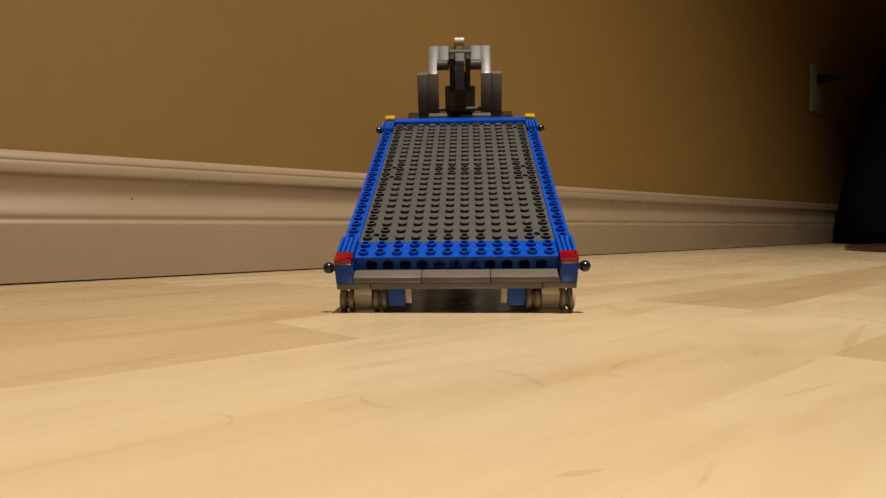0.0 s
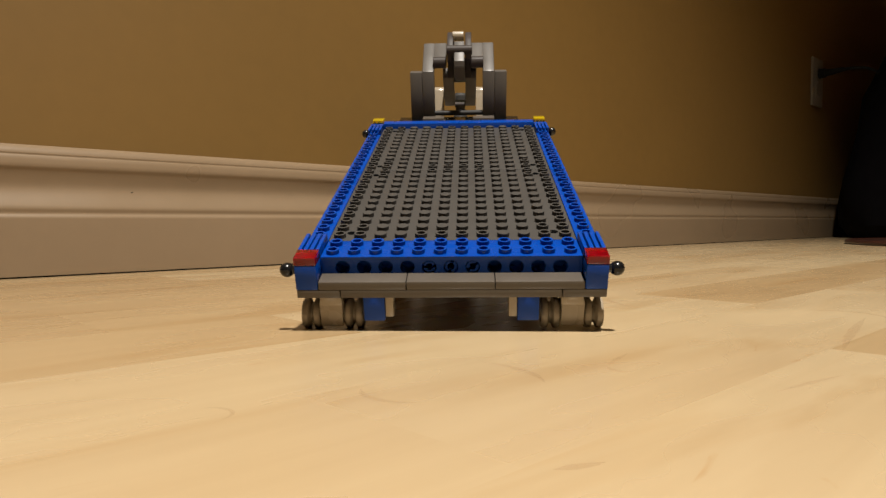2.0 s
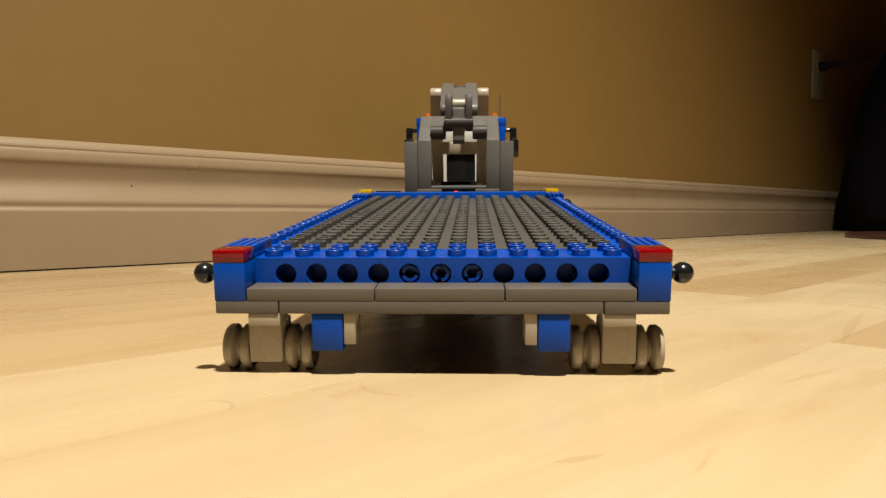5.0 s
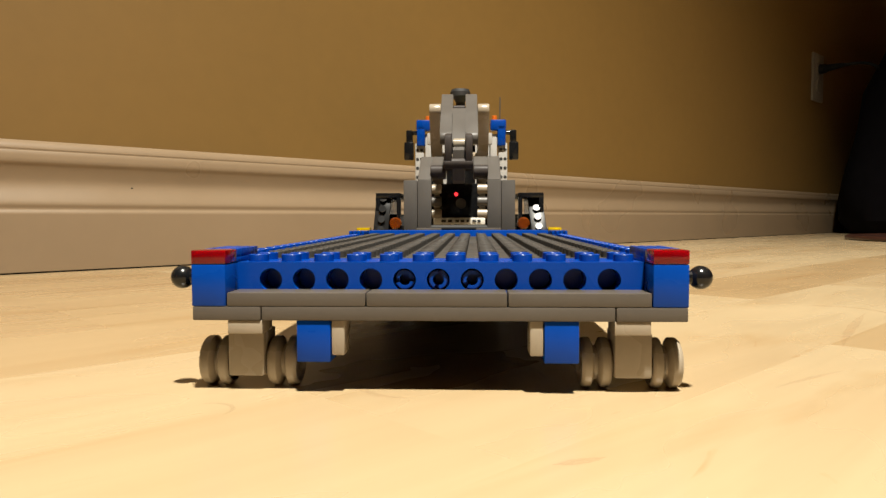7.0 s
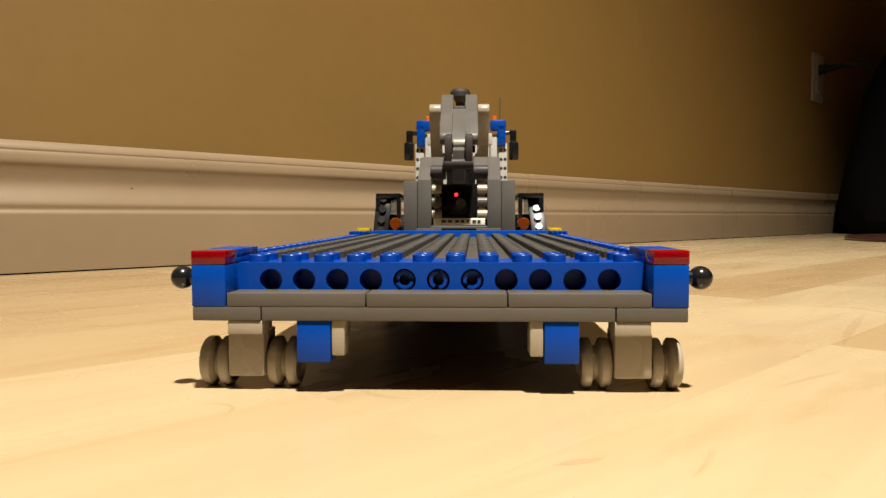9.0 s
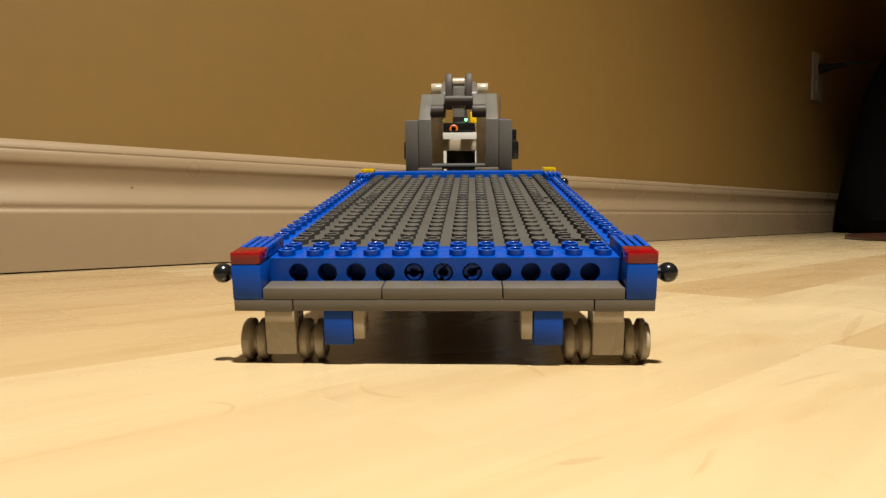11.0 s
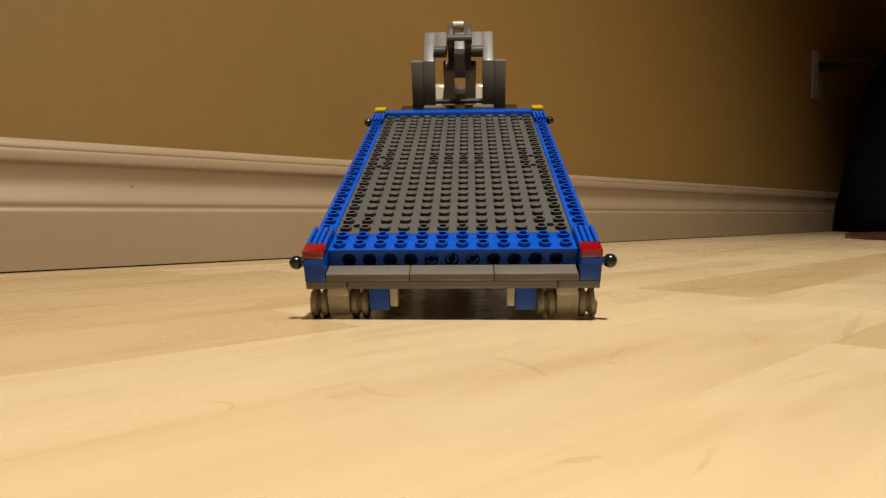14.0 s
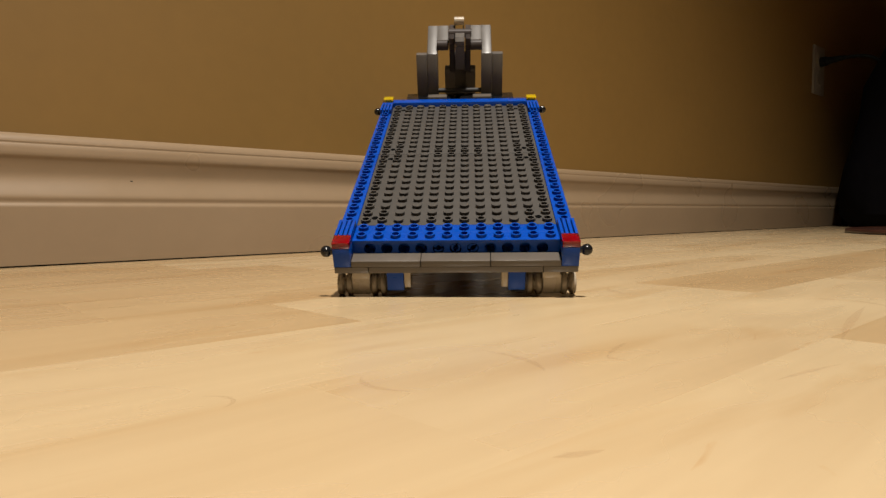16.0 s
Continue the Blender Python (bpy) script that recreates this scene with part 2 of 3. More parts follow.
def room():
    wall_box("wall_north", -2000, 2300, 0, 120, 0, 2400, PAINT, "tan painted wall above a white baseboard")
    wall_box("wall_east", 2300, 2420, -3600, 120, 0, 2400, PAINT, "tan painted wall in shade at the room's end")
    wall_box("wall_south", -2000, 2300, -3720, -3600, 0, 2400, PAINT, "tan painted wall behind the camera")
    wall_box("wall_west", -2120, -2000, -3720, 120, 0, 2400, PAINT, "tan painted wall closing the room")
    wall_box("ceiling", -2120, 2420, -3720, 120, 2400, 2500, CEILING, "plain white ceiling", "ceiling")


def baseboard():
    """A tall moulded board: flat foot, stepped ledge, hollow, and a ridged cap."""
    prof = [(0, 1.2), (16.5, 1.2), (16.5, 43.8), (16.2, 45.2), (15.4, 46.4), (14.9, 47.0), (14.6, 47.8), (14.5, 48.8), (14.7, 49.8), (14.9, 50.8), (14.7, 52.0), (14.0, 53.8), (12.6, 56.6),
            (11.1, 59.6), (9.7, 62.6), (8.6, 65.6), (8.1, 68.2), (8.2, 70.6), (8.6, 73.2), (9.2, 76.2), (9.9, 78.9), (10.6, 80.9), (11.3, 82.2), (11.6, 83.4), (11.5, 85.4), (10.9, 88.2),
            (10.3, 90.6), (9.7, 91.4), (9.6, 92.0), (9.8, 92.8), (9.4, 94.4), (8.1, 96.6), (6.3, 98.4), (4.4, 99.3), (2.4, 99.5), (0, 99.5)]
    bm = bmesh.new()
    a, b = [bm.verts.new((-1900, -y, z)) for y, z in prof], [bm.verts.new((2290, -y, z)) for y, z in prof]
    for i in range(len(prof)):
        j = (i + 1) % len(prof)
        bm.faces.new((a[i], a[j], b[j], b[i]))
    bm.faces.new(a[::-1]), bm.faces.new(b)
    board = tagged(part("baseboard", bm, TRIM, at=ROOM @ Matrix.Diagonal((1, 1, 0.988, 1))), "tall white moulded baseboard along the wall", "baseboard", kind="structure")
    part("chip_mark", box(bmesh.new(), 91.0, 92.6, -9.2, -8.2, 65.0, 65.8, 0.2), INK, board, "small dark chip in the paint")


def outlet():
    thing = empty("wall_outlet", ROOM @ mm(1697, 0, 373))
    tagged(thing, "ivory wall outlet with a black plug in it", "outlet")
    part("cover_plate", box(bmesh.new(), -35, 35, -6, -0.2, -57, 57, 2.0), IVORY, thing)
    bm = bmesh.new()
    for z in (-19.5, 19.5):
        lathe(bm, [(17, 0), (17, 1.6), (16, 2.2)], Matrix.Translation((0, -6, z)) @ Matrix.Rotation(radians(90), 4, "X"))
    part("socket_face", bm, IVORY, thing)
    bm = bmesh.new()
    tube(bm, (0, -8, 20), (0, -22, 20), 12, r2=11)
    tube(bm, (0, -21, 20), (6, -60, 24), 9, r2=5)
    part("plug", bm, CABLE, thing, "black power plug")


def cord():
    """The lead from the plug, which bows over and hangs down behind the black bag."""
    cu = bpy.data.curves.new("power_cord", "CURVE")
    cu.dimensions, cu.bevel_depth, cu.bevel_resolution = "3D", 0.0035, 3
    sp = cu.splines.new("NURBS")
    pts = [(1702, -58, 396), (1710, -88, 399), (1720, -116, 394), (1732, -134, 372), (1760, -150, 330), (1800, -140, 268), (1850, -84, 170), (1895, -44, 60), (1905, -36, 8)]
    sp.points.add(len(pts) - 1)
    for p, q in zip(sp.points, pts):
        p.co = (*(ROOM @ Vector((q[0] / 1000, q[1] / 1000, q[2] / 1000))), 1)
    sp.use_endpoint_u, sp.order_u = True, 4
    cu.materials.append(CABLE)
    tagged(new("power_cord", cu), "thin black power cord hanging from the outlet", "cord")


def bag():
    """A soft dark seat bag: a slumped, creased form on the floor by the wall."""
    bm = bmesh.new()
    prof = [(292, 0), (312, 30), (318, 80), (308, 140), (286, 220), (262, 330), (226, 430), (178, 520), (112, 585), (40, 612)]
    lathe(bm, prof, seg=48)
    for v in bm.verts:
        q = v.co.copy()
        w = noise.noise(q * 0.006) * 22 + noise.noise(q * 0.02) * 6
        r = Vector((q.x, q.y, 0))
        if r.length > 1:
            v.co += r.normalized() * w * min(1, q.z / 60)
    ob = part("bean_bag", bm, FABRIC, at=ROOM @ mm(1850, -340, 0))
    tagged(ob, "slumped black fabric bean bag beside the wall", "bean bag")


def mat():
    """A flat dark reddish-brown disc with a rounded rim, on the floor by the bag."""
    m = pose(0.89, 1.136, 0)
    thing = tagged(empty("round_mat", m), "dark reddish-brown flat disc lying on the floor", "mat")
    part("mat_top", lathe(bmesh.new(), [(192, 0.5), (196, 2), (196, 4.5), (192, 6)], seg=64), BROWN, thing)
    bm, seg, sub = bmesh.new(), 64, 8
    rows = [[bm.verts.new(((196 + 4 * math.cos(j * math.tau / sub)) * math.cos(i * math.tau / seg), (196 + 4 * math.cos(j * math.tau / sub)) * math.sin(i * math.tau / seg),
                           4.05 + 4 * math.sin(j * math.tau / sub))) for j in range(sub)] for i in range(seg)]
    for i in range(seg):
        for j in range(sub):
            bm.faces.new((rows[i][j], rows[(i + 1) % seg][j], rows[(i + 1) % seg][(j + 1) % sub], rows[i][(j + 1) % sub]))
    part("bound_edge", bm, BROWN, thing)


room()
baseboard()
mat()
outlet()
cord()
bag()

# ---------------------------------------------------------------- the platform (origin at its rear axle)
LINE = pose(-0.00845, 0, 0, 0, 0, -2.57)           # the line along which the platform rolls
AXLE_Y, AXLE_Z = 9.7, 5.9
HOOK_Y, HOOK_Z = 236.0, 65.5                      # the lifting bar, from the axle
PIVOT_Y, PIVOT_Z, REACH = 522.67, 40.26, 126.1     # the lift arm's pivot and its reach to the bar


def b_box(bm, x0, x1, y0, y1, z0, z1, bevel=0.3):
    return box(bm, x0, x1, y0 - AXLE_Y, y1 - AXLE_Y, z0 - AXLE_Z, z1 - AXLE_Z, bevel)


def b_studs(bm, x0, x1, y0, y1, z, hollow=True):
    return studs(bm, x0, x1, y0 - AXLE_Y, y1 - AXLE_Y, z - AXLE_Z, hollow)


Z0 = 16.9                 # underside of the lowest plates when level
Z1, Z2, Z3, ZT = Z0 + 3.2, Z0 + 6.4, Z0 + 12.8, Z0 + 16.0
platform = tagged(empty("flatbed_platform", LINE @ mm(0, 165, AXLE_Z)), "blue and grey toy brick flatbed platform on small wheels", "toy trailer")


def platform_rear():
    c = 0.12
    for x0, x1 in ((-56, -40), (-40, 40), (40, 56)):
        part("rear_plate", b_box(bmesh.new(), x0 + c, x1 - c, 0, 16, Z0, Z1), GREY, platform, "dark grey plate")
    for i in range(3):
        bm = b_box(bmesh.new(), -48 + 32 * i + c, -16 + 32 * i - c, 0, 7.9, Z1, Z2)
        part("tile", bm, GREY, platform, "dark grey smooth tile")
    # drilled beam across the rear
    bm = bmesh.new()
    y, zc = 8 - AXLE_Y, (Z1 + Z3) / 2 - AXLE_Z + 0.6
    for i in range(11):
        holed_face(bm, -40 + 8 * i, y, zc, 8, 5.9, 2.75, 6.5)
    b_box(bm, -47.9, -44, 8, 16, Z1, Z3, 0)
    b_box(bm, 44, 47.9, 8, 16, Z1, Z3, 0)
    b_box(bm, -44, 44, 8, 16, Z1, zc + AXLE_Z - 2.95, 0)
    b_box(bm, -44, 44, 8, 16, zc + AXLE_Z + 2.95, Z3, 0)
    b_studs(bm, -48, 48, 8, 16, Z3)
    part("drilled_beam", bm, BLUE, platform)
    for x, turned in ((-8, 4), (0, 76), (8, 38)):
        # a split round pin, its two slots turned as it was pushed in
        bm, seg = bmesh.new(), 40
        for k in range(seg):
            a, b = math.tau * k / seg, math.tau * (k + 1) / seg
            near = y + (3.0 if k % 20 in (0, 1, 18, 19) else 0.5)
            for r0, r1, front in ((1.35, 2.05, near), (2.05, 2.3, near + 0.35)):
                v = [(x + q * math.cos(w + radians(turned)), zc + q * math.sin(w + radians(turned))) for q, w in ((r1, a), (r1, b), (r0, b), (r0, a))]
                lo, hi = [bm.verts.new((p, front, w)) for p, w in v], [bm.verts.new((p, y + 6.2, w)) for p, w in v]
                bm.faces.new(lo), bm.faces.new(hi[::-1])
                for i in range(4):
                    bm.faces.new((lo[i], lo[(i + 1) % 4], hi[(i + 1) % 4], hi[i]))
        part("slotted_pin", bm, BLUE, platform, smooth=False)
    bm = b_box(bmesh.new(), -47.9, 47.9, 16.1, 24, Z1, Z3)
    part("edge_plate", b_studs(bm, -48, 48, 16, 24, Z3), BLUE, platform)
    for s in (-1, 1):
        x0, x1 = sorted((s * 48.1, s * 56))
        part("corner_brick", b_box(bmesh.new(), x0, x1, 0, 7.9, Z1, Z3), BLUE, platform)
        bm = b_box(bmesh.new(), x0, x1, 0, 7.9, Z3 + 0.05, ZT, 0.25)
        part("tail_light", bm, RED_CLEAR, platform, "clear red tail light")


def grille(name, x0, x1, y0, y1, z):
    bm = b_box(bmesh.new(), x0, x1, y0, y1, z, z + 1.3, 0.15)
    w = (x1 - x0)
    for f0, f1 in ((0, 0.17), (0.27, 0.46), (0.54, 0.73), (0.83, 1)):
        b_box(bm, x0 + w * f0, x0 + w * f1, y0, y1, z + 1.2, z + 3.2, 0.15)
    return part(name, bm, BLUE, platform)


def platform_deck():
    c = 0.1
    for k in range(2):
        y0 = 24 + 96 * k
        bm = b_box(bmesh.new(), -48 + c, 48 - c, y0 + c, y0 + 96 - c, Z3 - 3.2, Z3)
        part("deck_plate", b_studs(bm, -48, 48, y0, y0 + 96, Z3, lambda i, j: i in (0, 11) or (j in (0, 1, 10, 11) and i in (1, 10)) or (j in (0, 11) and 4 <= i <= 7)), DECK, platform, "dark grey studded deck plate")
    for y in (32, 112, 128, 208):
        for x in (-40, 40):
            # a flat black disc gives the dark inside of the hole
            bm = tube(bmesh.new(), (x, y - AXLE_Y, Z3 - AXLE_Z - 0.5), (x, y - AXLE_Y, Z3 - AXLE_Z + 0.12), 1.75, 14, bevel=0.05)
            part("deck_hole", bm, UNLIT, platform)
    for s in (-1, 1):
        x0, x1 = sorted((s * 48.1, s * 56))
        bm = b_box(bmesh.new(), x0, x1, 8, 120, Z1, Z3)
        part("side_rail", b_studs(bm, x0, x1, 24, 120, Z3), BLUE, platform)
        bm = b_box(bmesh.new(), x0, x1, 120.2, 228, Z1, Z3)
        b_box(bm, x0, x1, 216.1, 228, Z3 - 0.1, ZT - 1.0)
        part("side_rail", b_studs(bm, x0, x1, 120, 200, Z3), BLUE, platform)
        part("lower_rail", b_box(bmesh.new(), x0, x1, 16.2, 224, Z0, Z1), GREY, platform)
        grille("grille_tile", x0, x1, 8, 24, Z3)
        grille("grille_tile", x0, x1, 200, 216, Z3)
        part("marker_light", b_box(bmesh.new(), x0 + 0.4, x1 - 0.4, 220.4, 227.8, ZT - 1.0, ZT + 1.4), YELLOW_CLEAR, platform, "clear yellow marker light")
        for y in (4, 216):
            bm = bmesh.new()
            bmesh.ops.create_uvsphere(bm, u_segments=24, v_segments=14, radius=2.7, matrix=Matrix.Translation((s * 59.6, y - AXLE_Y, Z0 + 9.6 - AXLE_Z)))
            tube(bm, (s * 55.5, y - AXLE_Y, Z0 + 9.6 - AXLE_Z), (s * 58.5, y - AXLE_Y, Z0 + 9.6 - AXLE_Z), 1.6, 12)
            part("ball_knob", bm, BLACK, platform, "glossy black ball knob")
    part("front_bar", b_box(bmesh.new(), -48, 48, 216.1, 224, Z1, ZT), BLUE, platform)
    # box added beneath the deck, its black standing in for the shade there
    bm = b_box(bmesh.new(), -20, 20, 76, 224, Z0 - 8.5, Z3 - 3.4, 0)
    part("underframe", bm, UNLIT, platform)


def platform_wheels():
    out = []
    for s in (-1, 1):
        bm = b_box(bmesh.new(), *sorted((s * 39.8, s * 47.9)), 0.3, 8.2, Z0 - 3.2, Z0, 0.3)
        part("axle_plate", bm, LIGHT, platform, "light grey plate")
        bm = slab(bmesh.new(), stadium((0, 0.9), (0, Z0 - 3.2 - AXLE_Z - 4.0), 3.6), *sorted((s * 40.5, s * 49.0)))
        b_box(bm, *sorted((s * 40.5, s * 49.0)), AXLE_Y - 6.2, AXLE_Y + 3.6, AXLE_Z - 2.6, Z0 - 3.2, 0.5)
        tube(bm, (s * 34, 0, 0), (s * 57, 0, 0), 1.7, 14)
        part("axle_block", bm, LIGHT, platform, "light grey axle block")
        part("support_brick", b_box(bmesh.new(), *sorted((s * 24.2, s * 32)), 0.4, 8.2, Z0 - 9.6, Z0), BLUE, platform)
        part("support_clip", b_box(bmesh.new(), *sorted((s * 21.0, s * 24)), 0.6, 8.4, Z0 - 8.0, Z0, 0.3), LIGHT, platform, "light grey clip")
        for a in (36.8, 52.9):
            prof = [(1.8, -2.7), (3.2, -2.7), (4.2, -2.9), (4.9, -3.5), (5.3, -3.45), (5.8, -2.9), (5.9, -2.6), (5.9, -1.25), (5.75, -1.1), (4.0, -0.3), (4.0, 0.3), (5.75, 1.1), (5.9, 1.25), (5.9, 2.6), (5.8, 2.9), (5.3, 3.45), (4.9, 3.5), (4.2, 2.9), (3.2, 2.7), (1.8, 2.7)]
            bm = lathe(bmesh.new(), prof, Matrix.Rotation(radians(90), 4, "Y"), 36)
            out.append((s * a, part("grooved_wheel", bm, LIGHT, platform, "light grey grooved wheel", at=mm(s * a, 0, 0))))
    return out


def platform_frame():
    """The lifting frame at the front: two pairs of uprights, bent arms, and the fork with its roller."""
    part("frame_base", b_box(bmesh.new(), -40, 40, 224.1, 250, Z3 - 3.2, Z3), BLACK, platform, "black base plate")
    part("cross_axle", tube(bmesh.new(), (-17, 244 - AXLE_Y, Z3 + 4 - AXLE_Z), (17, 244 - AXLE_Y, Z3 + 4 - AXLE_Z), 1.7), RUBBER, platform)
    h = HOOK_Z
    yc = HOOK_Y
    top, low = 61 - AXLE_Z, Z3 - AXLE_Z
    for s in (-1, 1):
        for x, f in ((24.1, 0), (16.1, 0)):
            bm = box(bmesh.new(), *sorted((s * x, s * (x + 7.8))), yc - 3.9, yc + 3.9, low, top, 0.35)
            part("upright", bm, MID, platform, "dark grey upright beam")
        # leans forward over the platform's front end, with a foot that turns inwards at the top
        lean = [(yc - 3.8, 58.5), (yc - 3.8, 61.4), (yc - 2.6, 62.4), (yc + 22.6, 76.6), (yc + 24.2, 76.4), (yc + 25.2, 75), (yc + 25.4, 70.5), (yc + 24.4, 69.6), (yc + 3.8, 58.5)]
        bm = slab(bmesh.new(), [(y, z - AXLE_Z) for y, z in lean], *sorted((s * 16.2, s * 23.8)), 0.7)
        foot = [(yc + 8.4, 68.6), (yc + 22.6, 76.6), (yc + 24.2, 76.4), (yc + 25.2, 75), (yc + 25.4, 70.5), (yc + 24.4, 69.6), (yc + 11, 62.2), (yc + 9.6, 62.6), (yc + 7.6, 67)]
        slab(bm, [(y, z - AXLE_Z) for y, z in foot], *sorted((s * 8.0, s * 16.6)), 0.7)
        part("bent_arm", bm, MID, platform, "dark grey bent beam")
        part("bar_pin", tube(bmesh.new(), (s * 8.2, yc + 2.5, 66.4 - AXLE_Z), (s * 16.6, yc + 2.5, 66.4 - AXLE_Z), 3.8), SHADED_GREY, platform)
        bm = slab(bmesh.new(), stadium((yc + 4.4, 68 - AXLE_Z), (yc + 6.5, 82.8 - AXLE_Z), 1.6), *sorted((s * 2.7, s * 3.5)), 0.15)
        part("roller_link", bm, MID, platform, "thin dark grey link")
        part("base_tile", b_box(bmesh.new(), *sorted((s * 9.6, s * 23.4)), 226, 233, Z3 + 0.1, ZT + 1.0), GREY, platform)
    part("lifting_roller", tube(bmesh.new(), (-3.7, yc + 6.5, 82.8 - AXLE_Z), (3.7, yc + 6.5, 82.8 - AXLE_Z), 3.0), LIGHT, platform, "light grey roller")


platform_rear()
platform_deck()
WHEELS = platform_wheels()
platform_frame()

# ---------------------------------------------------------------- the truck (origin on the floor under the arm's pivot)
truck = tagged(empty("toy_truck", pose(0.0130, PIVOT_Y / 1000, -0.0005, 0, 0, -1.8)), "white, blue and black toy brick hook-lift truck", "toy truck")


def t_box(bm, x0, x1, y0, y1, z0, z1, bevel=0.4):
    return box(bm, x0, x1, y0 - PIVOT_Y, y1 - PIVOT_Y, z0, z1, bevel)


def truck_chassis():
    for s in (-1, 1):
        part("chassis_rail", t_box(bmesh.new(), *sorted((s * 20, s * 28)), 452, 800, 24, 34), BLACK, truck)
        # open box-shaped mudguards
        x0, x1 = sorted((s * 38, s * 54))
        bm = t_box(bmesh.new(), x0, x1, 446, 560, 53.4, 56.6)
        t_box(bm, *sorted((s * 51, s * 54)), 446, 560, 28, 53.8)
        t_box(bm, *sorted((s * 38, s * 40.5)), 446, 452, 28, 53.8)
        t_box(bm, x0, x1, 446, 450, 29, 33)
        part("mudguard", bm, BLACK, truck, "glossy black mudguard")
        bm = box(bmesh.new(), -4.8, 4.8, -14, 14, -1.6, 1.6, 0.3)
        for y in (-10.5, -3.5, 3.5, 10.5):
            stud(bm, 0, y, 1.6)
        tilt = Matrix.Translation((s * 49.8, 447 - PIVOT_Y, 42.3)) @ Matrix.Rotation(radians(-4 * s), 4, "Y") @ Matrix.Rotation(radians(56.5 if s > 0 else 74), 4, "X")
        bmesh.ops.transform(bm, matrix=tilt, verts=bm.verts)
        part("studded_plate", bm, SATIN, truck)
        bm = bmesh.new()
        lathe(bm, [(3.4, 0), (3.9, 0.5), (3.9, 3.2), (3.2, 4)], Matrix.Translation((s * 41, 446.4 - PIVOT_Y, 37)) @ Matrix.Rotation(radians(90), 4, "X"))
        part("rear_lamp", bm, AMBER, truck, "clear orange lamp")
        for z, mat in ((59, LIGHT), (51, MID), (43, LIGHT)):
            part("beam_pin", tube(bmesh.new(), (s * 11.5, 447 - PIVOT_Y, z), (s * 19, 447 - PIVOT_Y, z), 3.1), mat, truck)
        part("rear_post", t_box(bmesh.new(), *sorted((s * 17, s * 25)), 450, 466, 24, 64), BLACK, truck)
    part("rear_crossmember", t_box(bmesh.new(), -40, 40, 447, 456, 24, 35.5), BLACK, truck)
    part("number_plate", t_box(bmesh.new(), -16.5, 16.5, 444.6, 446.8, 36.2, 40.6, 0.3), PLATE, truck, "white number plate with dark bars")
    bm = bmesh.new()
    for x, w in ((-10, 3), (-6, 2.6), (-1.4, 2.4), (2, 2.4), (5.4, 1.6), (9.6, 2.4), (12.6, 2)):
        t_box(bm, x - w / 2, x + w / 2, 444.2, 444.5, 37.6, 39.3, 0)
    part("plate_bar", bm, INK, truck, smooth=False)
    part("motor_box", t_box(bmesh.new(), -13, 13, 458, 500, 35, 63), BLACK, truck)
    part("motor_cap", tube(bmesh.new(), (1, 452 - PIVOT_Y, 50), (1, 460 - PIVOT_Y, 50), 3.4), MID, truck)
    part("indicator", tube(bmesh.new(), (-2.2, 455 - PIVOT_Y, 56), (-2.2, 459 - PIVOT_Y, 56), 1.2), RED_LED, truck, "glowing red light")
    part("pivot_axle", tube(bmesh.new(), (-26, 0, PIVOT_Z), (26, 0, PIVOT_Z), 3.0), GREY, truck)
    for y in (478, 532, 770):
        for s in (-1, 1):
            bm = bmesh.new()
            prof = [(11, -7), (18.6, -7), (20.7, -5.5), (21.3, -3), (21.3, 3), (20.7, 5.5), (18.6, 7), (11, 7)]
            lathe(bm, prof, Matrix.Translation((s * 45, y - PIVOT_Y, 21.8)) @ Matrix.Rotation(radians(90), 4, "Y"), 40)
            wheel = part("wheel", bm, RUBBER, truck, "black rubber tyre")
            bm = lathe(bmesh.new(), [(4, -7.4), (10.8, -7.2), (10.8, 7.2), (4, 7.4)], Matrix.Translation((s * 45, y - PIVOT_Y, 21.8)) @ Matrix.Rotation(radians(90), 4, "Y"))
            part("rim", bm, LIGHT, wheel, "light grey rim")


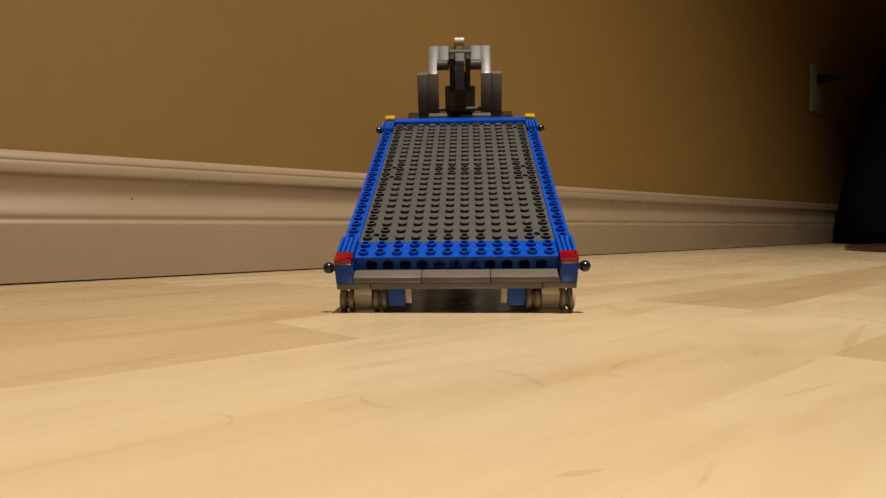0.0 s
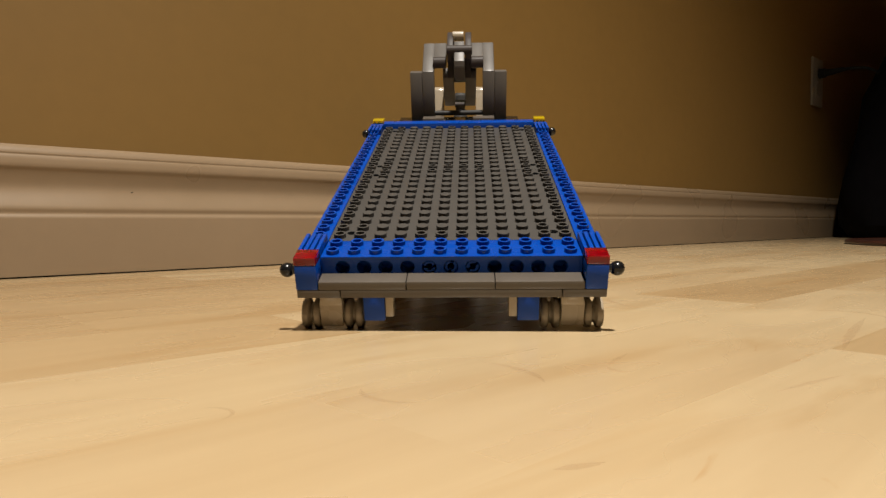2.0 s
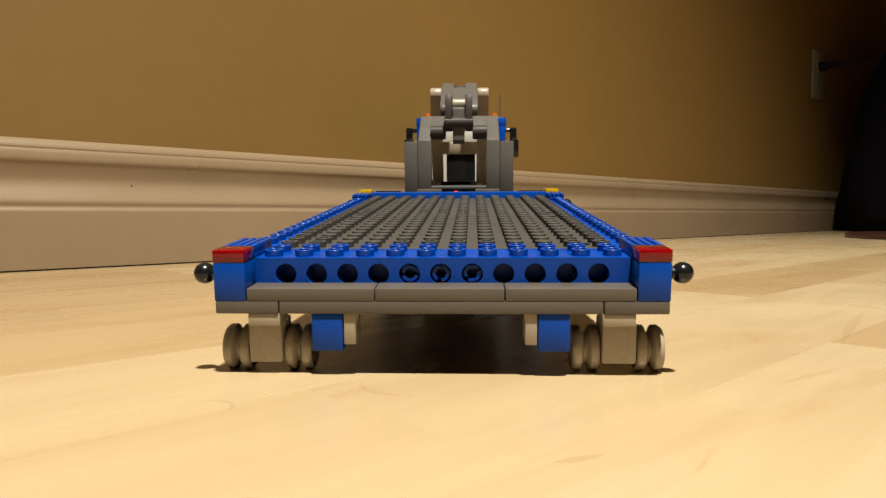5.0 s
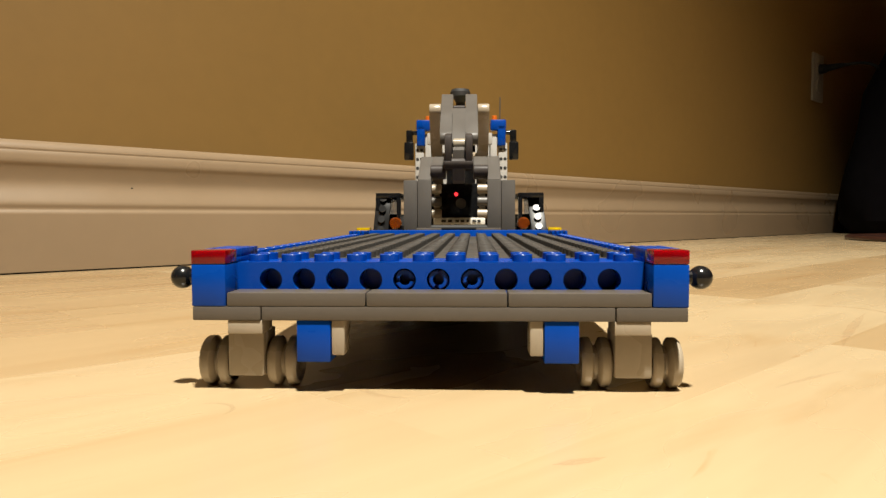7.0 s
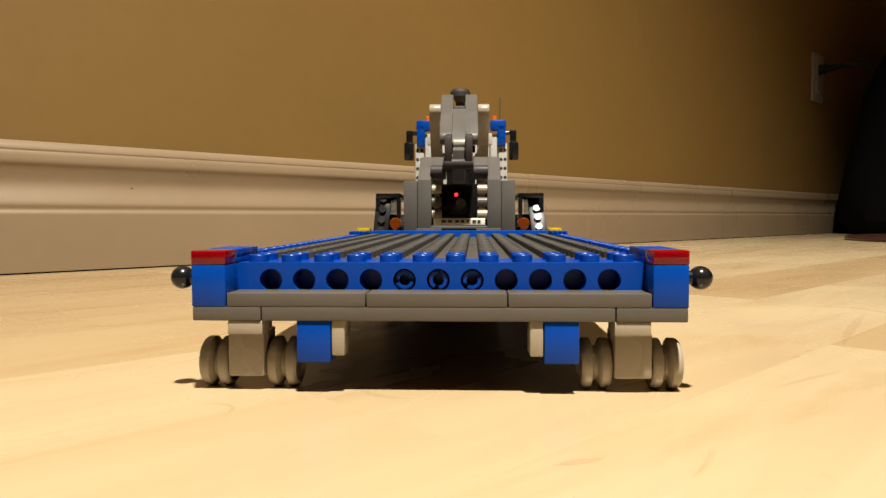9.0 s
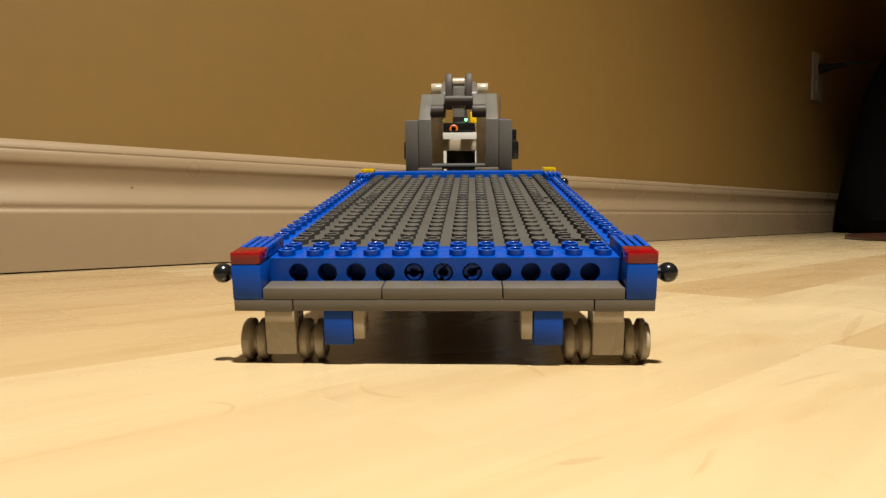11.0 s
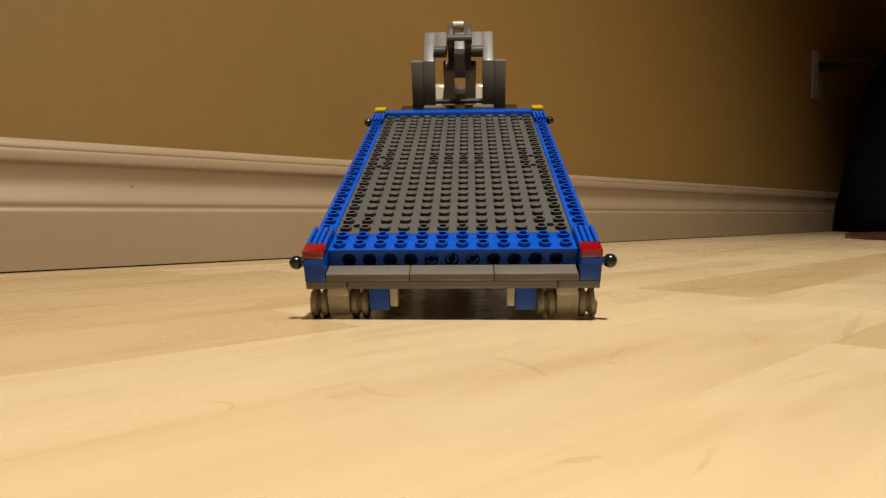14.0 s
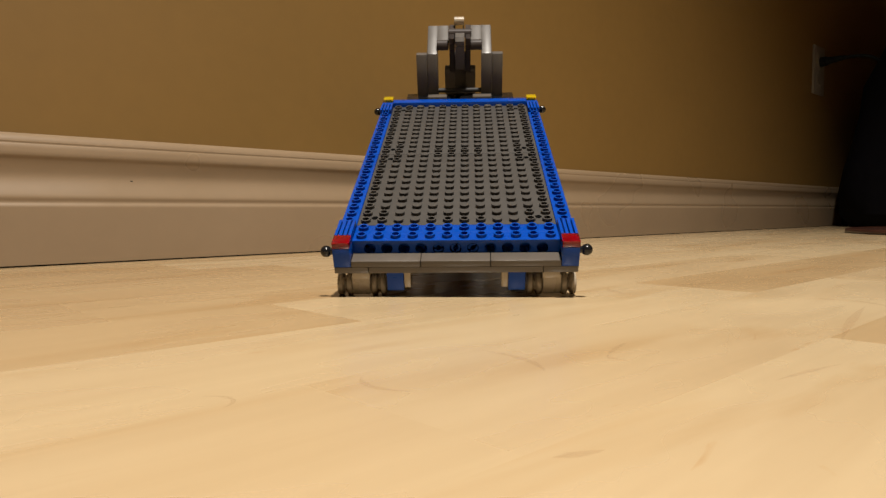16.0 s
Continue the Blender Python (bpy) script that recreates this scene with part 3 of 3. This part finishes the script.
def truck_cab():
    part("cab_body", t_box(bmesh.new(), -36, 36, 700, 800, 30, 115, 2), WHITE, truck)
    part("cab_floor", t_box(bmesh.new(), -30, 30, 690, 790, 24, 40, 1), BLACK, truck)
    for s in (-1, 1):
        # drilled white corner beams
        bm = t_box(bmesh.new(), *sorted((s * 37, s * 46)), 694, 704, 40, 115, 1.2)
        part("corner_beam", bm, WHITE, truck, "white drilled beam")
        bm = t_box(bmesh.new(), *sorted((s * 29, s * 36)), 694, 704, 60, 124, 1.2)
        part("inner_beam", bm, WHITE, truck)
        for z in (63, 72, 81, 90, 99, 108):
            for x in (39.6, 43.6):
                part("beam_hole", tube(bmesh.new(), (s * x, 693.7 - PIVOT_Y, z), (s * x, 696 - PIVOT_Y, z), 1.6, 12, bevel=0.1), INK, truck)
        bm = t_box(bmesh.new(), *sorted((s * 36, s * 44)), 690, 702, 112, 132, 1)
        t_box(bm, *sorted((s * 29, s * 44.5)), 690, 702, 127, 137.5, 1.4)
        part("roof_bracket", bm, BLUE, truck)
        part("beacon", tube(bmesh.new(), (s * 33.5, 704 - PIVOT_Y, 136), (s * 33.5, 704 - PIVOT_Y, 143), 2.6), ORANGE, truck, "small orange roof light")
        bm = tube(bmesh.new(), (s * 44, 698 - PIVOT_Y, 125.5), (s * 54, 698 - PIVOT_Y, 125.5), 2.2)
        t_box(bm, *sorted((s * 48.5, s * 55)), 694, 700, 113, 128, 1.2)
        t_box(bm, *sorted((s * 47.5, s * 57)), 692, 697, 98, 116, 1.4)
        mirror = part("side_mirror", bm, BLACK, truck, "black side mirror")
    part("roof", t_box(bmesh.new(), -30, 30, 704, 798, 115, 123, 3), WHITE, truck)
    part("roof_beam", t_box(bmesh.new(), -30, 28, 621, 629, 106, 116, 0.6), WHITE, truck, "white beam across the cab's back")
    part("receiver_base", t_box(bmesh.new(), -16, 13, 634, 664, 116, 126.5, 1), BLACK, truck)
    part("antenna", tube(bmesh.new(), (38.5, 700 - PIVOT_Y, 136), (39, 700 - PIVOT_Y, 161), 0.7, 10, bevel=0.1), GREY, truck, "thin grey antenna")
    part("mounting_tower", t_box(bmesh.new(), -13, 13, 630, 668, 34, 119, 1), BLACK, truck)
    bm = lathe(bmesh.new(), [(7, 118), (7.2, 128), (6.4, 138), (4.4, 143), (4.2, 147), (6, 150), (9, 152), (9.2, 156), (8, 158.5), (5, 159)], Matrix.Translation((-0.5, 645 - PIVOT_Y, 0)))
    part("receiver_dome", bm, RUBBER, truck, "black dome of the remote receiver")
    bm = bmesh.new()
    bmesh.ops.create_uvsphere(bm, u_segments=12, v_segments=8, radius=1.3, matrix=Matrix.Translation((4.6, 638 - PIVOT_Y, 129.5)))
    part("receiver_light", bm, GREEN_LED, truck, "small glowing green light")
    part("yellow_brick", t_box(bmesh.new(), 8.5, 15, 636, 652, 126, 136.5, 0.8), YELLOW, truck, "yellow brick")
    bm = bmesh.new()
    seg, sub = 24, 8
    rows = [[bm.verts.new((-6.5 + (3.0 + 0.9 * math.cos(j * math.tau / sub)) * math.cos(i * math.tau / seg), 632 - PIVOT_Y + 0.9 * math.sin(j * math.tau / sub),
                           120.5 + (3.0 + 0.9 * math.cos(j * math.tau / sub)) * math.sin(i * math.tau / seg))) for j in range(sub)] for i in range(seg)]
    for i in range(seg):
        for j in range(sub):
            bm.faces.new((rows[i][j], rows[(i + 1) % seg][j], rows[(i + 1) % seg][(j + 1) % sub], rows[i][(j + 1) % sub]))
    part("orange_ring", bm, ORANGE, truck, "bright orange ring")


def lift_arm():
    """The L-shaped lifting arm as it lies when fully lowered; its origin is the pivot."""
    arm = part("lift_arm", tube(bmesh.new(), (-19, 0, 0), (19, 0, 0), 5.0), LIGHT, truck, "grey hinged lifting arm", at=mm(0, 0, PIVOT_Z))
    for s in (-1, 1):
        bm = slab(bmesh.new(), stadium((0, 0), (-68, 70.2), 4.2), *sorted((s * 11.9, s * 19.5)), 0.6)
        part("boom_beam", bm, LIGHT, arm, "light grey boom beam")
        bm = slab(bmesh.new(), stadium((-55, 79.0), (-98, 48.9), 3.9), *sorted((s * 4.1, s * 11.7)), 0.6)
        part("jib_beam", bm, MID, arm, "dark grey jib beam")
    part("boom_tile", box(bmesh.new(), -11.8, 11.8, -4, 4, -4, 4, 0.5, Matrix.Translation((0, -42, 40.5)) @ Matrix.Rotation(radians(22), 4, "X")), LIGHT, arm)
    bm = slab(bmesh.new(), stadium((-82, 67), (-110, 44.6), 2.4), -4.08, 4.08, 0.2)
    part("jib_spine", bm, MID, arm, "mid grey jib spine")
    part("elbow_roller", tube(bmesh.new(), (-4, -55, 73.5), (4, -55, 73.5), 2.0), SHADED_GREY, arm)
    for s in (-1, 1):
        plate = [(-131.8, 44), (-130.8, 46.6), (-128.5, 47.6), (-100, 51.5), (-96, 50.6), (-95, 48), (-98, 43.5), (-114, 38), (-119, 29), (-123, 27), (-128, 29), (-131, 36)]
        part("hook_cheek", slab(bmesh.new(), plate, *sorted((s * 3.9, s * 7.9)), 0.4), SHADED_GREY, arm, "grey cheek plate of the hook, coloured as in shade")
    part("hook_pin", tube(bmesh.new(), (-8.4, -126.6, 31.3), (8.4, -126.6, 31.3), 3.1), SHADED_GREY, arm, "grey pin through the hook, coloured as in shade")
    pts = [(-103, 46), (-118, 39.8), (-126.5, 40.6), (-128.8, 38.6), (-127.5, 30), (-124.5, 21.5), (-121.5, 20), (-119, 22), (-117, 29), (-108, 34), (-100, 38)]
    part("hook", slab(bmesh.new(), pts, -3.4, 3.4, 0.5), MID, arm, "grey lifting hook")
    return arm


truck_chassis()
truck_cab()
ARM = lift_arm()


# ---------------------------------------------------------------- the boarded floor
def floor():
    """Three-strip laminate: strips 65 mm wide laid along the wall, on a dark underlay."""
    base = tagged(part("floor", box(bmesh.new(), -2100, 2400, -3700, 100, -40, -8, 0), GAP, at=ROOM, smooth=False), "pale maple laminate floor boards", "floor", kind="structure")
    dice, meshes, far = random.Random(5), {}, bmesh.new()
    joints = {6: 36, 7: 225, 9: 121, 10: -5}          # ends of the strips that lie nearest
    for r in range(58):
        y1 = 68 - 65 * r
        x = -2100 - dice.choice((90, 210, 330, 150))
        cut = joints.get(r)
        while x < 2400:
            size = dice.choice((300, 360, 420, 480))
            x0 = x
            x += size
            if cut is not None and x0 < cut - 40 and x > cut - 250:
                x, size = cut, cut - x0
            # darker strips; those along the wall carry its reflection in their colour
            dark = (r, cut is not None and x0 >= cut - 1) in ((6, False), (7, True), (9, True)) or (r < 6 and x0 < 0)
            wood = TINTED_MAPLE if dark and y1 > -1000 else MAPLE
            if -700 < x0 < 1500 and y1 > -1000:
                if (size, wood) not in meshes:
                    meshes[size, wood] = part("plank", box(bmesh.new(), 0, size, -65, 0, -9, 0, 0), wood, base, smooth=False)
                    meshes[size, wood].matrix_basis = mm(x0, y1, 0)
                else:
                    again(meshes[size, wood], mm(x0, y1, 0), base)
            elif x0 < 2390 and x > -2090:
                box(far, max(x0, -2100), min(x, 2400), y1 - 65, y1, -9, 0, 0)
    # curls and short streaks in the wood's figure: x, y, heading, length, bend, width
    back = ROOM.inverted()
    for x, y, head, size, bend, wide in ((-20, 168, -90, 22, 100, 0.8), (11, 200, -35, 31, -55, 1.0), (57, 212, -125, 20, 10, 0.7), (46, 193, -100, 9, 85, 0.7), (163, 314, 12, 46, -140, 1.6),
                                         (178, 290, -128, 92, 6, 1.3), (79, 163, 38, 32, -8, 0.7), (18, 112, 18, 10, 6, 1.0), (-53, 150, 20, 15, -150, 0.6), (88, 366, -110, 40, 60, 1.4), (112, 372, 10, 60, 30, 1.2)):
        bm = bmesh.new()
        n, a, rows = 16, radians(head), []
        x, y = x * 0.988, y * 0.988
        for i in range(n + 1):
            w = wide * math.sin(math.pi * (i + 0.4) / (n + 0.8)) * (0.8 + 0.35 * noise.noise((x, y, i * 0.5)))
            rows.append([bm.verts.new((x - 1.5 * w * math.sin(a) * k, y + 1.5 * w * math.cos(a) * k, 0.05)) for k in (-1, 1)])
            x, y, a = x + size / n * math.cos(a), y + size / n * math.sin(a), a + radians(bend) / n
        for p, q in zip(rows, rows[1:]):
            bm.faces.new((p[0], p[1], q[1], q[0]))
        part("wood_mark", bm, FIGURE, base, "faint brown curl in the wood", at=back, smooth=False)
    rest = part("plank_rest", far, MAPLE, base, smooth=False)
    tagged(rest, kind="stuff")


floor()


# ---------------------------------------------------------------- what moves
# seconds, degrees of the lift arm above the far horizontal
TURN = [(0.0, 90.7), (0.5, 99.8), (1.0, 107.5), (1.5, 113.5), (2.0, 119.6), (2.5, 125.5), (3.0, 131.4), (3.5, 137.3), (4.0, 143.2), (4.5, 149.0), (5.0, 154.8), (5.5, 160.6),
        (5.85, 164.6), (6.1, 165.45), (9.2, 165.45), (9.45, 164.7), (9.9, 160.0), (10.4, 154.2), (10.9, 148.4), (11.5, 141.4), (12.0, 135.8), (12.5, 130.6), (13.0, 125.2), (13.5, 119.9),
        (14.0, 114.6), (14.5, 109.0), (15.0, 102.8), (15.5, 97.2), (16.0, 93.2)]
FLAT = 165.45


def turn_at(t):
    for (a, p), (b, q) in zip(TURN, TURN[1:]):
        if t <= b + 1e-6:
            return p + (q - p) * (t - a) / (b - a)
    return TURN[-1][1]


def smooth_turn(t):
    return sum(turn_at(min(16, max(0, t + d))) for d in (-0.1, -0.05, 0, 0.05, 0.1)) / 5 if 0.1 <= t <= 15.9 else turn_at(t)


def motions():
    """The arm swings about its pivot; the platform hangs on it by its bar and rolls on its rear wheels."""
    arm_rows, bed_rows, spins = [], [], []
    far, lean = math.hypot(HOOK_Y, HOOK_Z), math.atan2(HOOK_Z, HOOK_Y)
    for i in range(161):
        t = i / 10
        a = radians(smooth_turn(t))
        y, z = PIVOT_Y + REACH * math.cos(a), PIVOT_Z + REACH * math.sin(a)
        whole = math.asin((z - AXLE_Z) / far)
        s = y - far * math.cos(whole)
        th = whole - lean
        arm_rows.append((t, mm(0, 0, PIVOT_Z, math.degrees(a) - FLAT)))
        bed_rows.append((t, LINE @ mm(0, s, AXLE_Z, 0, -0.9 * th, 0.9 * th) @ mm(0, 0, 0, math.degrees(th))))
        spins.append((t, -math.degrees((s - 165) / 5.9 + th)))
    walk(ARM, arm_rows)
    walk(platform, bed_rows)
    for x, wheel in WHEELS:
        walk(wheel, [(t, mm(x, 0, 0, d)) for t, d in spins])


motions()
